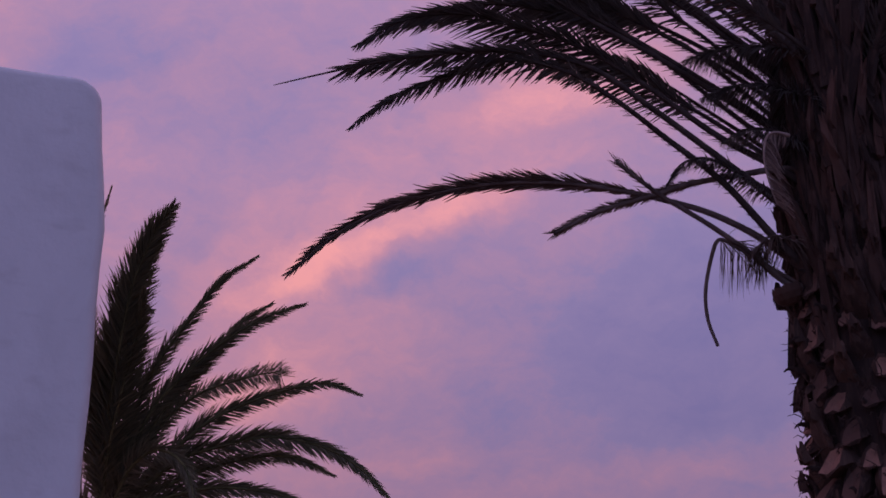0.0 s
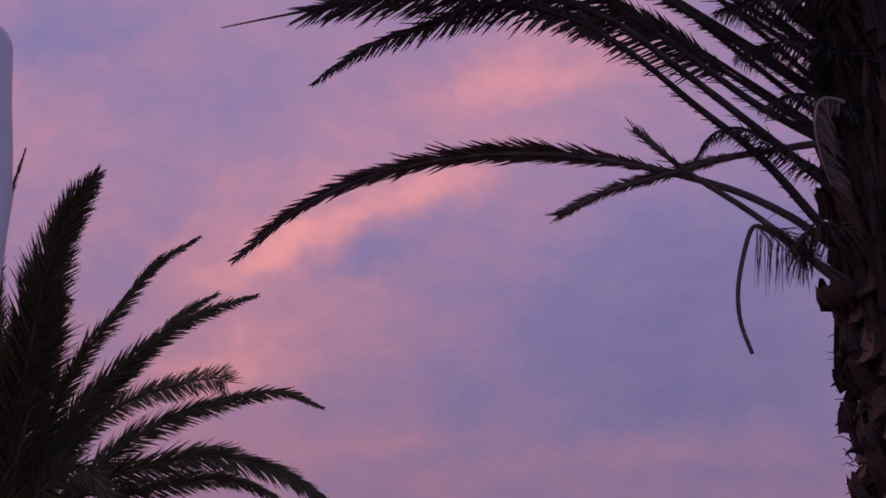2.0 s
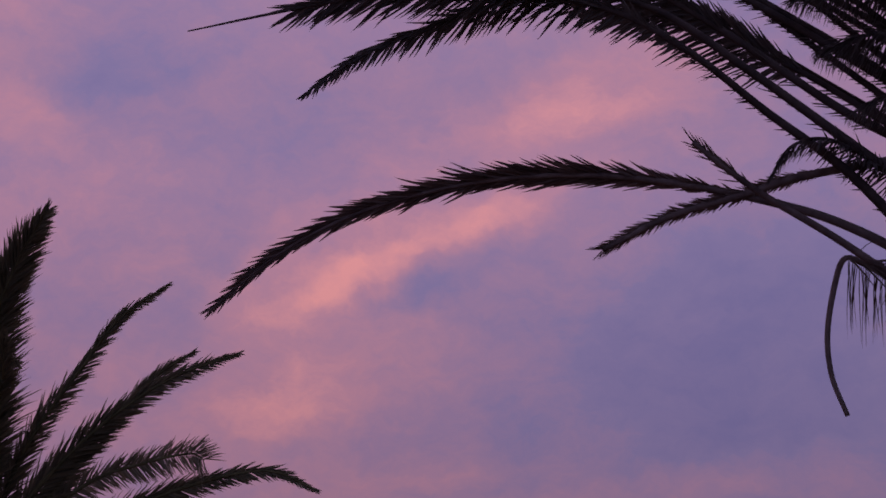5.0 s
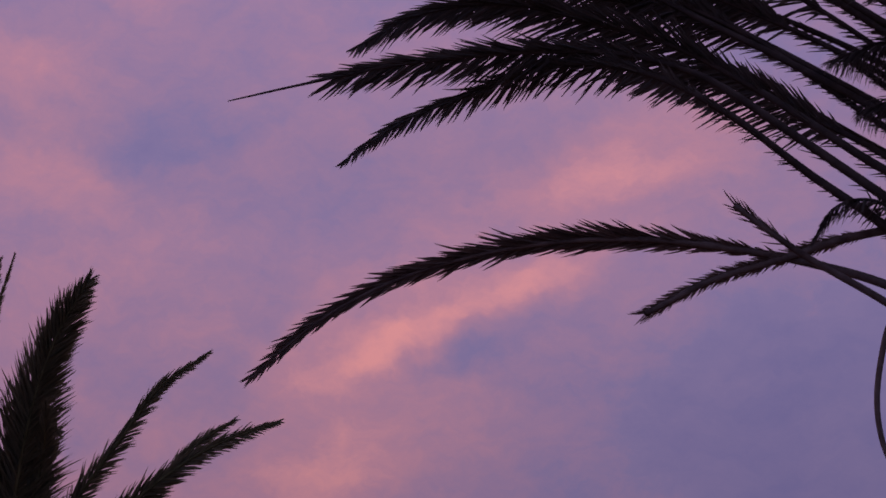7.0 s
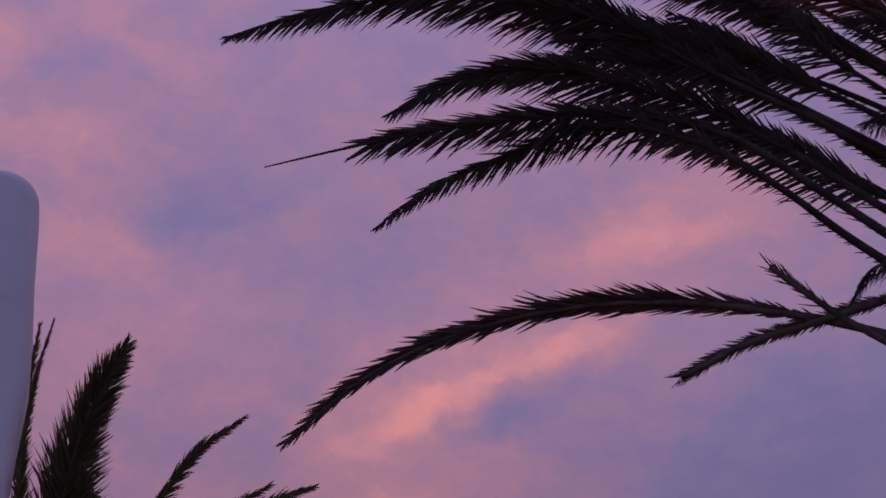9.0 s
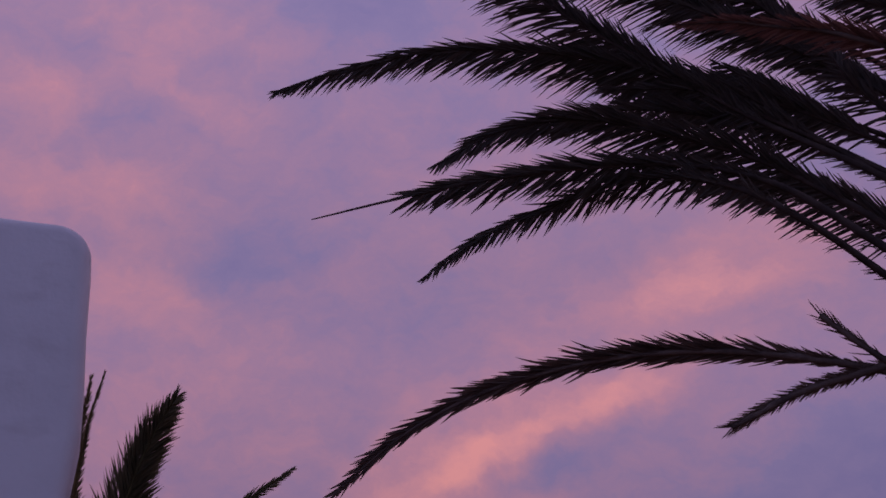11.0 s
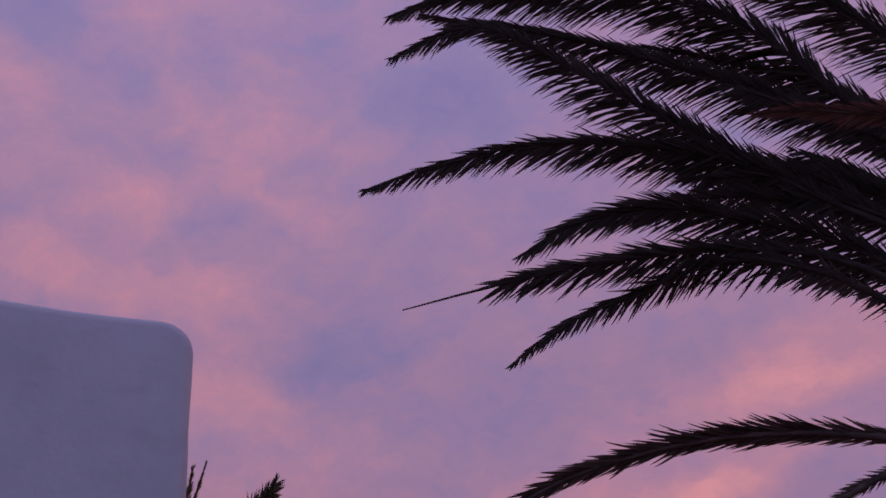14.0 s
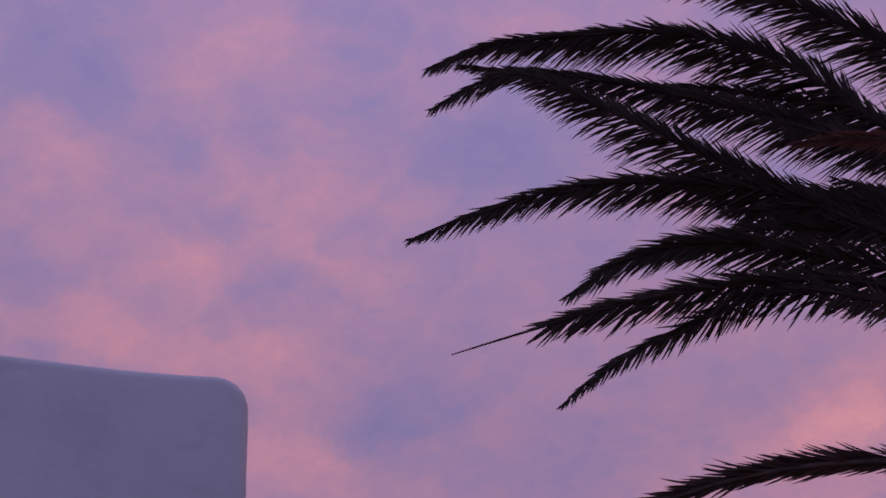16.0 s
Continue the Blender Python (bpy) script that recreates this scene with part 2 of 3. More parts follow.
def tube(path, radii, sides=7, flat=0.75):
    """A tapered, slightly flattened stalk along a path."""
    tan = unit(np.gradient(path, axis=0))
    ref = np.array([0.0, -1.0, 0.25])
    side = unit(np.cross(tan, ref))
    up = np.cross(side, tan)
    verts, faces = [], []
    for i, (c, r) in enumerate(zip(path, radii)):
        for j in range(sides):
            a = 2 * math.pi * j / sides
            verts.append(c + r * (math.cos(a) * side[i] + flat * math.sin(a) * up[i]))
    for i in range(len(path) - 1):
        for j in range(sides):
            k = (j + 1) % sides
            faces.append((i * sides + j, i * sides + k, (i + 1) * sides + k, (i + 1) * sides + j))
    faces += [tuple(range(sides))[::-1], tuple(range((len(path) - 1) * sides, len(path) * sides))]
    return verts, faces


# a leaflet: a folded, tapering blade one unit long along x
BLADE_X = (0.0, 0.12, 0.38, 0.68, 0.88)
BLADE_W = (0.35, 0.85, 1.0, 0.7, 0.36)


def blade(fold=0.55, droop=0.10):
    verts, faces = [], []
    for x, w in zip(BLADE_X, BLADE_W):
        z = -droop * x * x
        verts += [(x, -w, z + fold * w * 0.06), (x, 0, z), (x, w, z + fold * w * 0.06)]
    verts.append((1.0, 0, -droop))
    for i in range(len(BLADE_X) - 1):
        a = 3 * i
        faces += [(a, a + 3, a + 4, a + 1), (a + 1, a + 4, a + 5, a + 2)]
    a = 3 * (len(BLADE_X) - 1)
    faces += [(a, a + 15 - a, a + 1), (a + 1, a + 15 - a, a + 2)]
    return np.array(verts), [tuple(f) for f in faces]


BLADE, BLADE_FACES = blade()


def leaflet_places(path, length, spec, rng):
    """Origin, axes and size of every leaflet of a frond."""
    n = len(path)
    tan = unit(np.gradient(path, axis=0))
    ref = np.array([0.0, -1.0, -0.45])
    nor = unit(ref - (tan @ ref)[:, None] * tan)
    side = np.cross(tan, nor)
    roll = radians(spec.get("roll", 20))
    side, nor = math.cos(roll) * side + math.sin(roll) * nor, math.cos(roll) * nor - math.sin(roll) * side
    gap = spec.get("gap", 0.0105)
    count = int(length / gap)
    bare, tip_bare, size = spec.get("bare", 0.2), spec.get("tip_bare", 0.0), spec.get("size", 0.22)
    a0, a1, vee = spec.get("open", (42, 22)) + (spec.get("vee", 12),)
    for k in range(count):
        for sgn in (-1, 1):
            u = (k + 0.5 + 0.3 * sgn + rng.uniform(-0.3, 0.3)) / count
            if sgn == -spec.get("lone", 0) or u > 1 - tip_bare or rng.random() < spec.get("lost", 0.04):
                continue
            at = min(max(u, 0.0), 1.0) * (n - 1)
            i = min(n - 2, int(at))
            o = path[i] + (at - i) * (path[i + 1] - path[i])
            if u < bare:
                if rng.random() > spec.get("spines", 0.3) or u < 0.35 * bare:
                    continue
                ln, wide = size * rng.uniform(0.12, 0.4) * (0.4 + u / bare), 0.0032
            else:
                q = (u - bare) / (1 - bare)
                first = spec.get("first", 0.45)
                ln = size * (first + (1 - first) * min(1, q / spec.get("rise", 0.18))) * (1 - spec.get("taper", 0.66) * max(0, (q - 0.35) / 0.65) ** 1.2)
                ln *= rng.uniform(0.82, 1.1) * (1 - 0.68 * spec.get("taper", 0.66) * max(0, (q - 0.88) / 0.12))
                wide = spec.get("wide", 0.0044) * rng.uniform(0.85, 1.15) * (0.75 if q > 0.85 else 1)
            alpha = radians(a0 + (a1 - a0) * u ** 1.5 + rng.gauss(0, 4.5))
            beta = radians(vee + rng.choice((-24, 0, 0, 26)) + rng.gauss(0, 6))
            s = sgn * side[i] * math.cos(beta) - nor[i] * math.sin(beta)
            if s[2] < 0:
                ln *= spec.get("under", 0.9)
                alpha *= spec.get("hang", 1.0)
            else:
                ln *= spec.get("over", 1.0)
                alpha *= 0.5 + 0.5 * spec.get("over", 1.0)
            if u < bare:
                alpha *= 0.42
            x = math.cos(alpha) * tan[i] + math.sin(alpha) * s
            x = x + np.array([0, 0, -spec.get("droop", 0.10) * rng.uniform(0.3, 1.3)])
            x = x / np.linalg.norm(x)
            y = np.cross(nor[i] + 0.35 * rng.uniform(-1, 1) * side[i], x)
            y = y / np.linalg.norm(y)
            z = np.cross(x, y)
            yield o, x, y, z, ln, wide


SHARED_BLADES = {}


def shared_blade(material):
    if material.name not in SHARED_BLADES:
        me = bpy.data.meshes.new("leaflet")
        me.from_pydata([tuple(map(float, v)) for v in BLADE], [], BLADE_FACES)
        me.materials.append(material)
        SHARED_BLADES[material.name] = me
    return SHARED_BLADES[material.name]


def frond(palm, points, seed, label="", leaf_mat=None, stalk_mat=None, single=None, thick=0.026, name="frond", **spec):
    """A feather frond from its foot to its tip: the stalk, and its leaflets under it."""
    rng = random.Random(seed)
    path, length = spline(points, 90)
    u = np.linspace(0, 1, len(path))
    blunt = spec.get("blunt", 0.0)
    radii = thick * (blunt + (1 - blunt) * (1.0 - u) ** 0.75) * (1 + 0.8 * np.exp(-u * 14)) + 0.0024
    ob = part(name, tube(path, radii), stalk_mat or STALK, palm, label)
    if single:
        me = shared_blade(single)
        for o, x, y, z, ln, wide in leaflet_places(path, length, spec, rng):
            m = Matrix.Identity(4)
            for r in range(3):
                m[r][0], m[r][1], m[r][2], m[r][3] = x[r] * ln, y[r] * wide, z[r] * ln, o[r]
            piece("leaflet", me, ob, m)
    else:
        verts, faces, sag = [], [], spec.get("sag", 0.14)
        for o, x, y, z, ln, wide in leaflet_places(path, length, spec, rng):
            a = len(verts)
            bend = np.array([0, 0, -sag * ln]) * BLADE[:, :1] ** 2
            verts += list(o + BLADE[:, :1] * ln * x + BLADE[:, 1:2] * wide * y + BLADE[:, 2:] * ln * z + bend)
            faces += [tuple(a + i for i in f) for f in BLADE_FACES]
        tagged(part("foliage", (verts, faces), leaf_mat or LEAF, ob), kind="stuff")
    return ob


# ---- setting: ground, sky, wall ----
def disc(radius, rings):
    verts, faces, n = [(0, 0, 0)], [], 64
    for r in rings:
        for j in range(n):
            a = 2 * math.pi * j / n
            x, y = r * radius * math.cos(a), r * radius * math.sin(a)
            verts.append((x, y, 0.03 * noise.noise((x * 0.4, y * 0.4, 3)) if r * radius > 3 else 0))
    for j in range(n):
        faces.append((0, 1 + j, 1 + (j + 1) % n))
    for i in range(len(rings) - 1):
        for j in range(n):
            a, b = 1 + i * n + j, 1 + i * n + (j + 1) % n
            faces.append((a, a + n, b + n, b))
    return verts, faces


ground = part("ground", disc(900, (0.002, 0.004, 0.007, 0.012, 0.02, 0.05, 0.15, 0.4, 1.0)), SOIL)
tagged(ground, "dry sandy soil around the palms", "ground", kind="structure")


def dome(radius):
    verts, faces, n, m = [], [], 64, 24
    for i in range(m):
        b = radians(-2 + 92 * i / m)
        for j in range(n):
            a = 2 * math.pi * j / n
            verts.append((radius * math.cos(b) * math.cos(a), radius * math.cos(b) * math.sin(a), radius * math.sin(b)))
    verts.append((0, 0, radius))
    for i in range(m - 1):
        for j in range(n):
            a, b = i * n + j, i * n + (j + 1) % n
            faces.append((a, a + n, b + n, b))
    for j in range(n):
        faces.append(((m - 1) * n + j, len(verts) - 1, (m - 1) * n + (j + 1) % n))
    return verts, faces


backdrop = part("backdrop", dome(880), SKY)
tagged(backdrop, "violet evening sky with soft pink clouds", "sky", kind="structure")


def plaster_wall(length=3.2, height=4.55, corner=0.15, depth=0.30):
    """A hand-plastered wall end; its face runs along -x from the corner, its edges are rounded."""
    outline = []
    for i in range(20):
        z = (height - corner) * i / 19
        outline.append((0.03 + 0.09 * (4.4 - max(z, 3.72)) - 0.004 * max(0, 3.75 - z) + 0.005 * math.sin(z * 7), z))
    x0 = outline[-1][0]
    for i in range(1, 12):
        a = math.pi / 2 * i / 12
        outline.append((x0 - corner * (1 - math.cos(a)), height - corner + corner * math.sin(a)))
    for i in range(26):
        s = (i / 25) * (length - corner)
        outline.append((x0 - corner - s, height - 0.012 * math.sin(s * 4.5) + 0.014 * math.sin(s * 2.1)))
    outline.append((-length, 0))
    bm = bmesh.new()
    loop = [bm.verts.new((x, 0, z)) for x, z in outline]
    face = bm.faces.new(loop)
    back = bmesh.ops.extrude_face_region(bm, geom=[face])
    bmesh.ops.translate(bm, verts=[v for v in back["geom"] if isinstance(v, bmesh.types.BMVert)], vec=(0, depth, 0))
    rim = [e for e in bm.edges if abs(e.verts[0].co.y - e.verts[1].co.y) < 1e-6]
    bmesh.ops.bevel(bm, geom=rim, offset=0.055, segments=5, profile=0.5, affect="EDGES")
    bmesh.ops.recalc_face_normals(bm, faces=bm.faces)
    return bm


wall = part("wall_west", plaster_wall(), PLASTER)
wall.matrix_basis = pose(-2.111, 5.559, 0, 0, 0, 25.5)
tagged(wall, "white plastered wall with softly rounded corner", "wall", kind="structure")


# ---- palms ----
def trunk_axis(foot, top, z):
    k = z / top[2]
    return Vector((foot[0] + (top[0] - foot[0]) * k, foot[1] + (top[1] - foot[1]) * k, z))


def trunk(palm, foot, top, radius):
    path = np.array([trunk_axis(foot, top, z) for z in np.linspace(0, top[2], 30)])
    rad = radius * (0.84 + 0.18 * np.exp(-path[:, 2] * 2.5) + 0.03 * np.sin(path[:, 2] * 5))
    rad[-4:] *= (0.95, 0.8, 0.55, 0.2)
    return part("trunk", tube(path, rad, 20, 1.0), CORE, palm)


def boot_mesh(seed, tall, wide, out, lip, material=None):
    """A withered leaf base: broad foot on the trunk, flaring up and outwards to a ragged end."""
    rng = random.Random(seed)
    verts, faces, n = [], [], 10
    rows = [(-0.55, 0.85, 0.0, 0.02), (-0.32, 1.0, 0.28, 0.03), (-0.05, 0.92, 0.58, 0.032), (0.2, 0.74, 0.82, 0.03), (0.4, 0.58, 1.0, 0.024), (0.5, 0.46, 1.06, 0.012)]
    hook, skew = rng.uniform(-0.25, 0.35), rng.uniform(-0.2, 0.2)
    for i, (z, w, o, t) in enumerate(rows):
        for j in range(n):
            a = 2 * math.pi * j / n
            x, y = 0.5 * math.cos(a), math.sin(a) + 0.35 * math.cos(2 * a)
            ragged = lip * rng.uniform(-0.8, 1.0) if i > 3 else 0
            verts.append((x * w * wide + skew * wide * z + rng.gauss(0, 0.004), -o * out * (1 + hook * (i > 3)) - y * t + rng.gauss(0, 0.004), z * tall + ragged + rng.gauss(0, 0.005)))
    for i in range(len(rows) - 1):
        for j in range(n):
            k = (j + 1) % n
            faces.append((i * n + j, i * n + k, (i + 1) * n + k, (i + 1) * n + j))
    faces += [tuple(range((len(rows) - 1) * n, len(rows) * n)), tuple(range(n))[::-1]]
    me = bpy.data.meshes.new("leaf_base")
    me.from_pydata(verts, [], faces)
    me.materials.append(material or BARK)
    return me


def stub_mesh(seed, tall, wide, out):
    """A sawn leaf base: a thick wedge, narrow above, whose pale four-sided cut looks outwards and down."""
    rng = random.Random(seed)

    def ring(z, w_top, w_low, h, o, tip):
        pts = []
        for x, up in ((-0.46, 0), (-0.2, -0.1), (0.22, -0.08), (0.5, 0.03), (0.47, 0.5), (0.36, 0.9), (0.03, 1.04), (-0.34, 0.88), (-0.5, 0.45)):
            w = w_low + (w_top - w_low) * max(0, up)
            pts.append((x * w * wide + rng.gauss(0, 0.005), -o * out + tip * up * out + rng.gauss(0, 0.005), (z + up * h) * tall + rng.gauss(0, 0.007)))
        return pts
    rings = [ring(-0.2, 0.9, 1.25, 1.0, -0.35, 0.1), ring(-0.32, 0.95, 1.2, 0.95, 0.35, 0.35), ring(-0.5, 0.8, 1.0, 0.9, 0.95, 0.62), ring(-0.47, 0.7, 0.9, 0.82, 1.0, 0.66)]
    n = len(rings[0])
    verts, faces = sum(rings, []), []
    for i in range(len(rings) - 1):
        for j in range(n):
            k = (j + 1) % n
            faces.append((i * n + j, i * n + k, (i + 1) * n + k, (i + 1) * n + j))
    middle = np.mean(rings[-1], axis=0) + (0, 0.12 * out, 0)
    verts.append(tuple(map(float, middle)))
    last = (len(rings) - 1) * n
    faces += [(last + j, last + (j + 1) % n, len(verts) - 1) for j in range(n)]
    me = bpy.data.meshes.new("leaf_base")
    me.from_pydata(verts, [], faces)
    me.materials.append(BARK)
    me.materials.append(CUT)
    for p in me.polygons:
        p.material_index = int(p.index >= len(faces) - n)
    return me


def hook_mesh(seed):
    """A torn strip of leaf sheath that stands out from the trunk and curls over at its end."""
    rng = random.Random(seed)
    p, a, pts = Vector((0, 0, 0)), rng.uniform(0.2, 0.9), []
    for i in range(8):
        pts.append(tuple(p))
        p = p + Vector((math.cos(a), rng.uniform(-0.25, 0.25), math.sin(a))) * 0.013
        a -= rng.uniform(0.1, 0.55) if i > 2 else rng.uniform(-0.25, 0.1)
    v, f = tube(np.array(pts), np.array([0.016, 0.014, 0.012, 0.0105, 0.009, 0.007, 0.0045, 0.002]), 6, 0.45)
    me = bpy.data.meshes.new("torn_sheath")
    me.from_pydata([tuple(map(float, q)) for q in v], [], f)
    me.materials.append(CORE)
    return me


def cup_mesh(seed, radius, deep):
    """A torn leaf base curled into a bowl with a ragged rim."""
    rng = random.Random(seed)
    verts, faces, n = [], [], 14
    rim = [rng.uniform(-0.25, 0.45) for _ in range(n)]
    for r, z in ((0.15, -1.0), (0.6, -0.9), (0.92, -0.55), (1.05, -0.1), (1.0, 0.15), (0.9, 0.13), (0.85, -0.1), (0.7, -0.5), (0.2, -0.75)):
        for j in range(n):
            a = 2 * math.pi * j / n
            lift = rim[j] if z > 0.1 else 0
            verts.append((radius * r * math.cos(a), radius * r * math.sin(a), deep * (z + lift)))
    for i in range(8):
        for j in range(n):
            k = (j + 1) % n
            faces.append((i * n + j, i * n + k, (i + 1) * n + k, (i + 1) * n + j))
    faces += [tuple(range(n))[::-1], tuple(range(8 * n, 9 * n))]
    me = bpy.data.meshes.new("leaf_base")
    me.from_pydata(verts, [], faces)
    me.materials.append(OLD)
    return me


def boots(palm, foot, top, radius, z0, z1, step, around, meshes, seed, lean=0.0, name="leaf_base"):
    """Cut leaf bases in spirals round a trunk."""
    rng = random.Random(seed)
    row, z = 0, z0
    while z < z1:
        for j in range(around):
            a = 2 * math.pi * (j + 0.5 * (row % 2) + rng.uniform(-0.09, 0.09)) / around
            c = trunk_axis(foot, top, z + rng.uniform(-0.03, 0.03))
            p = c + Vector((math.cos(a), math.sin(a), 0)) * (radius * rng.uniform(0.94, 1.0))
            k = rng.uniform(0.75, 1.2)
            m = Matrix.Translation(p) @ Euler((radians(lean + rng.uniform(-14, 10)), radians(rng.uniform(-16, 16)), a + math.pi / 2), "XYZ").to_matrix().to_4x4()
            piece(name, rng.choice(meshes), palm, m @ Matrix.Diagonal((k, k, k * rng.uniform(0.9, 1.15), 1)))
        row, z = row + 1, z + step


def fibres(palm, foot, top, radius, z0, z1, count, seed, reach=0.07):
    """Ragged fibre threads that stand out between the leaf bases."""
    rng = random.Random(seed)
    verts, faces = [], []
    for _ in range(count):
        a, z = rng.uniform(0, 2 * math.pi), rng.uniform(z0, z1)
        c = trunk_axis(foot, top, z)
        d = Vector((math.cos(a), math.sin(a), 0))
        pts, q = [], c + d * radius * 1.02
        step = Vector((d.x, d.y, rng.uniform(-0.6, 1.2))) * reach * rng.uniform(0.3, 1) / 3
        for i in range(4):
            pts.append(tuple(q))
            q = q + step
            step = step + Vector((rng.uniform(-1, 1), rng.uniform(-1, 1), rng.uniform(-1.3, 0.8))) * 0.02
        v, f = tube(np.array(pts), [0.004, 0.0034, 0.0026, 0.001], 4)
        b = len(verts)
        verts += v
        faces += [tuple(b + i for i in g) for g in f]
    tagged(part("fibre", (verts, faces), CORE, palm), kind="stuff")


# -- the tall palm --
TALL_FOOT, TALL_TOP, TALL_R = (1.70, 6.12, 0), (2.01, 6.12, 5.4), 0.40
tall = tagged(new("palm_tree"), "tall date palm with dusty fronds and rough brown trunk", "palm tree")
tall.empty_display_size = 0.3
trunk(tall, TALL_FOOT, TALL_TOP, TALL_R)
stub_meshes = [stub_mesh(s, 0.138, 0.104, 0.085) for s in range(8)] + [boot_mesh(s, 0.19, 0.11, 0.10, 0.07) for s in range(3)]
hook_meshes = [hook_mesh(s) for s in range(5)]
long_meshes = [boot_mesh(20 + s, 0.55, 0.062, 0.09, 0.12, OLD) for s in range(6)]
boots(tall, TALL_FOOT, TALL_TOP, TALL_R * 0.84, 0.1, 3.4, 0.137, 14, stub_meshes, 3)
boots(tall, TALL_FOOT, TALL_TOP, TALL_R * 0.8, 3.32, 5.3, 0.17, 23, long_meshes, 4, -6, "old_stalk")
fibres(tall, TALL_FOOT, TALL_TOP, TALL_R - 0.01, 1.6, 4.3, 1100, 5, 0.05)
hook_rng = random.Random(9)
for row in range(9):
    for turn in range(9):
        z, a = 2.25 + 0.14 * row + hook_rng.uniform(-0.05, 0.05), 2 * math.pi * (turn + hook_rng.random()) / 9
        c = trunk_axis(TALL_FOOT, TALL_TOP, z) + Vector((math.cos(a), math.sin(a), 0)) * TALL_R * 0.92
        k = hook_rng.uniform(0.7, 1.4)
        piece("torn_sheath", hook_rng.choice(hook_meshes), tall, Matrix.Translation(c) @ Euler((0, radians(hook_rng.uniform(-25, 25)), a), "XYZ").to_matrix().to_4x4() @ Matrix.Diagonal((k, k, k, 1)))
# a torn, cup-shaped leaf base that sticks out below the crown
piece("leaf_base", cup_mesh(41, 0.075, 0.075), tall, Matrix.Translation((1.43, 5.98, 3.32)) @ Euler((radians(10), radians(-14), 0), "XYZ").to_matrix().to_4x4())
HEART = (1.9, 6.1, 4.0)

# long grey-brown frond that arches far out under the crown
frond(tall, [(1.75, 6.08, 3.35), (1.46, 6.05, 3.55), (1.3, 6.04, 3.68), (1.08, 6.02, 3.8), (0.84, 6.0, 3.88), (0.6, 5.96, 3.93), (0.3, 5.91, 3.965), (-0.01, 5.87, 3.962),
             (-0.31, 5.83, 3.912), (-0.61, 5.79, 3.814), (-0.87, 5.74, 3.658), (-1.09, 5.7, 3.45)], 11, "long arching dry grey-brown frond",
      stalk_mat=STALK_DRY, single=LEAF_DRY_ONE, size=0.178, taper=0.5, first=0.3, rise=0.24, open=(19, 13), under=1.05, over=1.1, roll=24, bare=0.35, spines=0.4, gap=0.0084, wide=0.0058, vee=20, thick=0.02)
# broken frond, its end a bare stub
frond(tall, [(1.75, 6.1, 3.2), (1.43, 6.0, 3.38), (1.27, 5.95, 3.52), (1.07, 5.9, 3.67), (0.84, 5.85, 3.82), (0.71, 5.8, 3.91), (0.59, 5.75, 4.0)], 12, "broken dry frond stalk with a frayed stub end",
      stalk_mat=STALK_DRY, single=LEAF_DRY_ONE, size=0.10, open=(30, 16), roll=20, taper=0.2, bare=0.8, spines=0.55, gap=0.014, wide=0.0032, lost=0.25, blunt=0.55, thick=0.0165)
# shrivelled frond that sags
frond(tall, [(1.85, 6.1, 4.0), (1.52, 6.0, 4.02), (1.24, 5.99, 3.99), (0.97, 5.99, 3.95), (0.78, 5.98, 3.89), (0.51, 5.98, 3.82), (0.26, 5.97, 3.70)], 13, "shrivelled dry frond with clinging leaflets",
      stalk_mat=STALK_DRY, single=LEAF_DRY_ONE, size=0.07, taper=0.0, open=(38, 26), roll=10, bare=0.46, spines=0.35, gap=0.0052, wide=0.0034, blunt=0.5, thick=0.019)
# small curled frond
frond(tall, [(1.8, 6.05, 3.7), (1.49, 6.0, 3.85), (1.23, 5.94, 4.0), (1.08, 5.88, 4.05), (0.94, 5.81, 3.99), (0.83, 5.75, 3.83)], 14, "small curled dead frond",
      size=0.12, open=(50, 35), roll=50, bare=0.30, droop=1.1, gap=0.005, wide=0.0036, thick=0.014)
# dead stalk that hangs down, with a beard of dry leaflets
frond(tall, [(1.8, 6.1, 3.2), (1.45, 6.0, 3.40), (1.30, 6.0, 3.515), (1.18, 6.0, 3.605), (1.118, 6.0, 3.63), (1.076, 6.02, 3.545), (1.031, 6.05, 3.37), (1.031, 6.08, 3.22), (1.07, 6.1, 3.08)], 15, "dead frond bent over and hanging down",
      stalk_mat=STALK_DRY, leaf_mat=LEAF_DRY, size=0.21, taper=0.1, open=(100, 80), roll=40, bare=0.40, spines=0.0, tip_bare=0.42, droop=1.1, sag=0.5, gap=0.0055, wide=0.0016, lost=0.1, blunt=0.6, thick=0.011)
frond(tall, [(1.75, 6.05, 3.5), (1.487, 5.98, 3.602), (1.39, 5.95, 3.62), (1.322, 5.93, 3.57), (1.284, 5.93, 3.49)], 20, "small dead frond with a beard of hair-like leaflets",
      stalk_mat=STALK_DRY, leaf_mat=LEAF_DRY, size=0.20, taper=0.2, open=(75, 50), roll=30, bare=0.35, spines=0.0, droop=1.1, sag=0.5, gap=0.006, wide=0.0017, lost=0.1, thick=0.009)
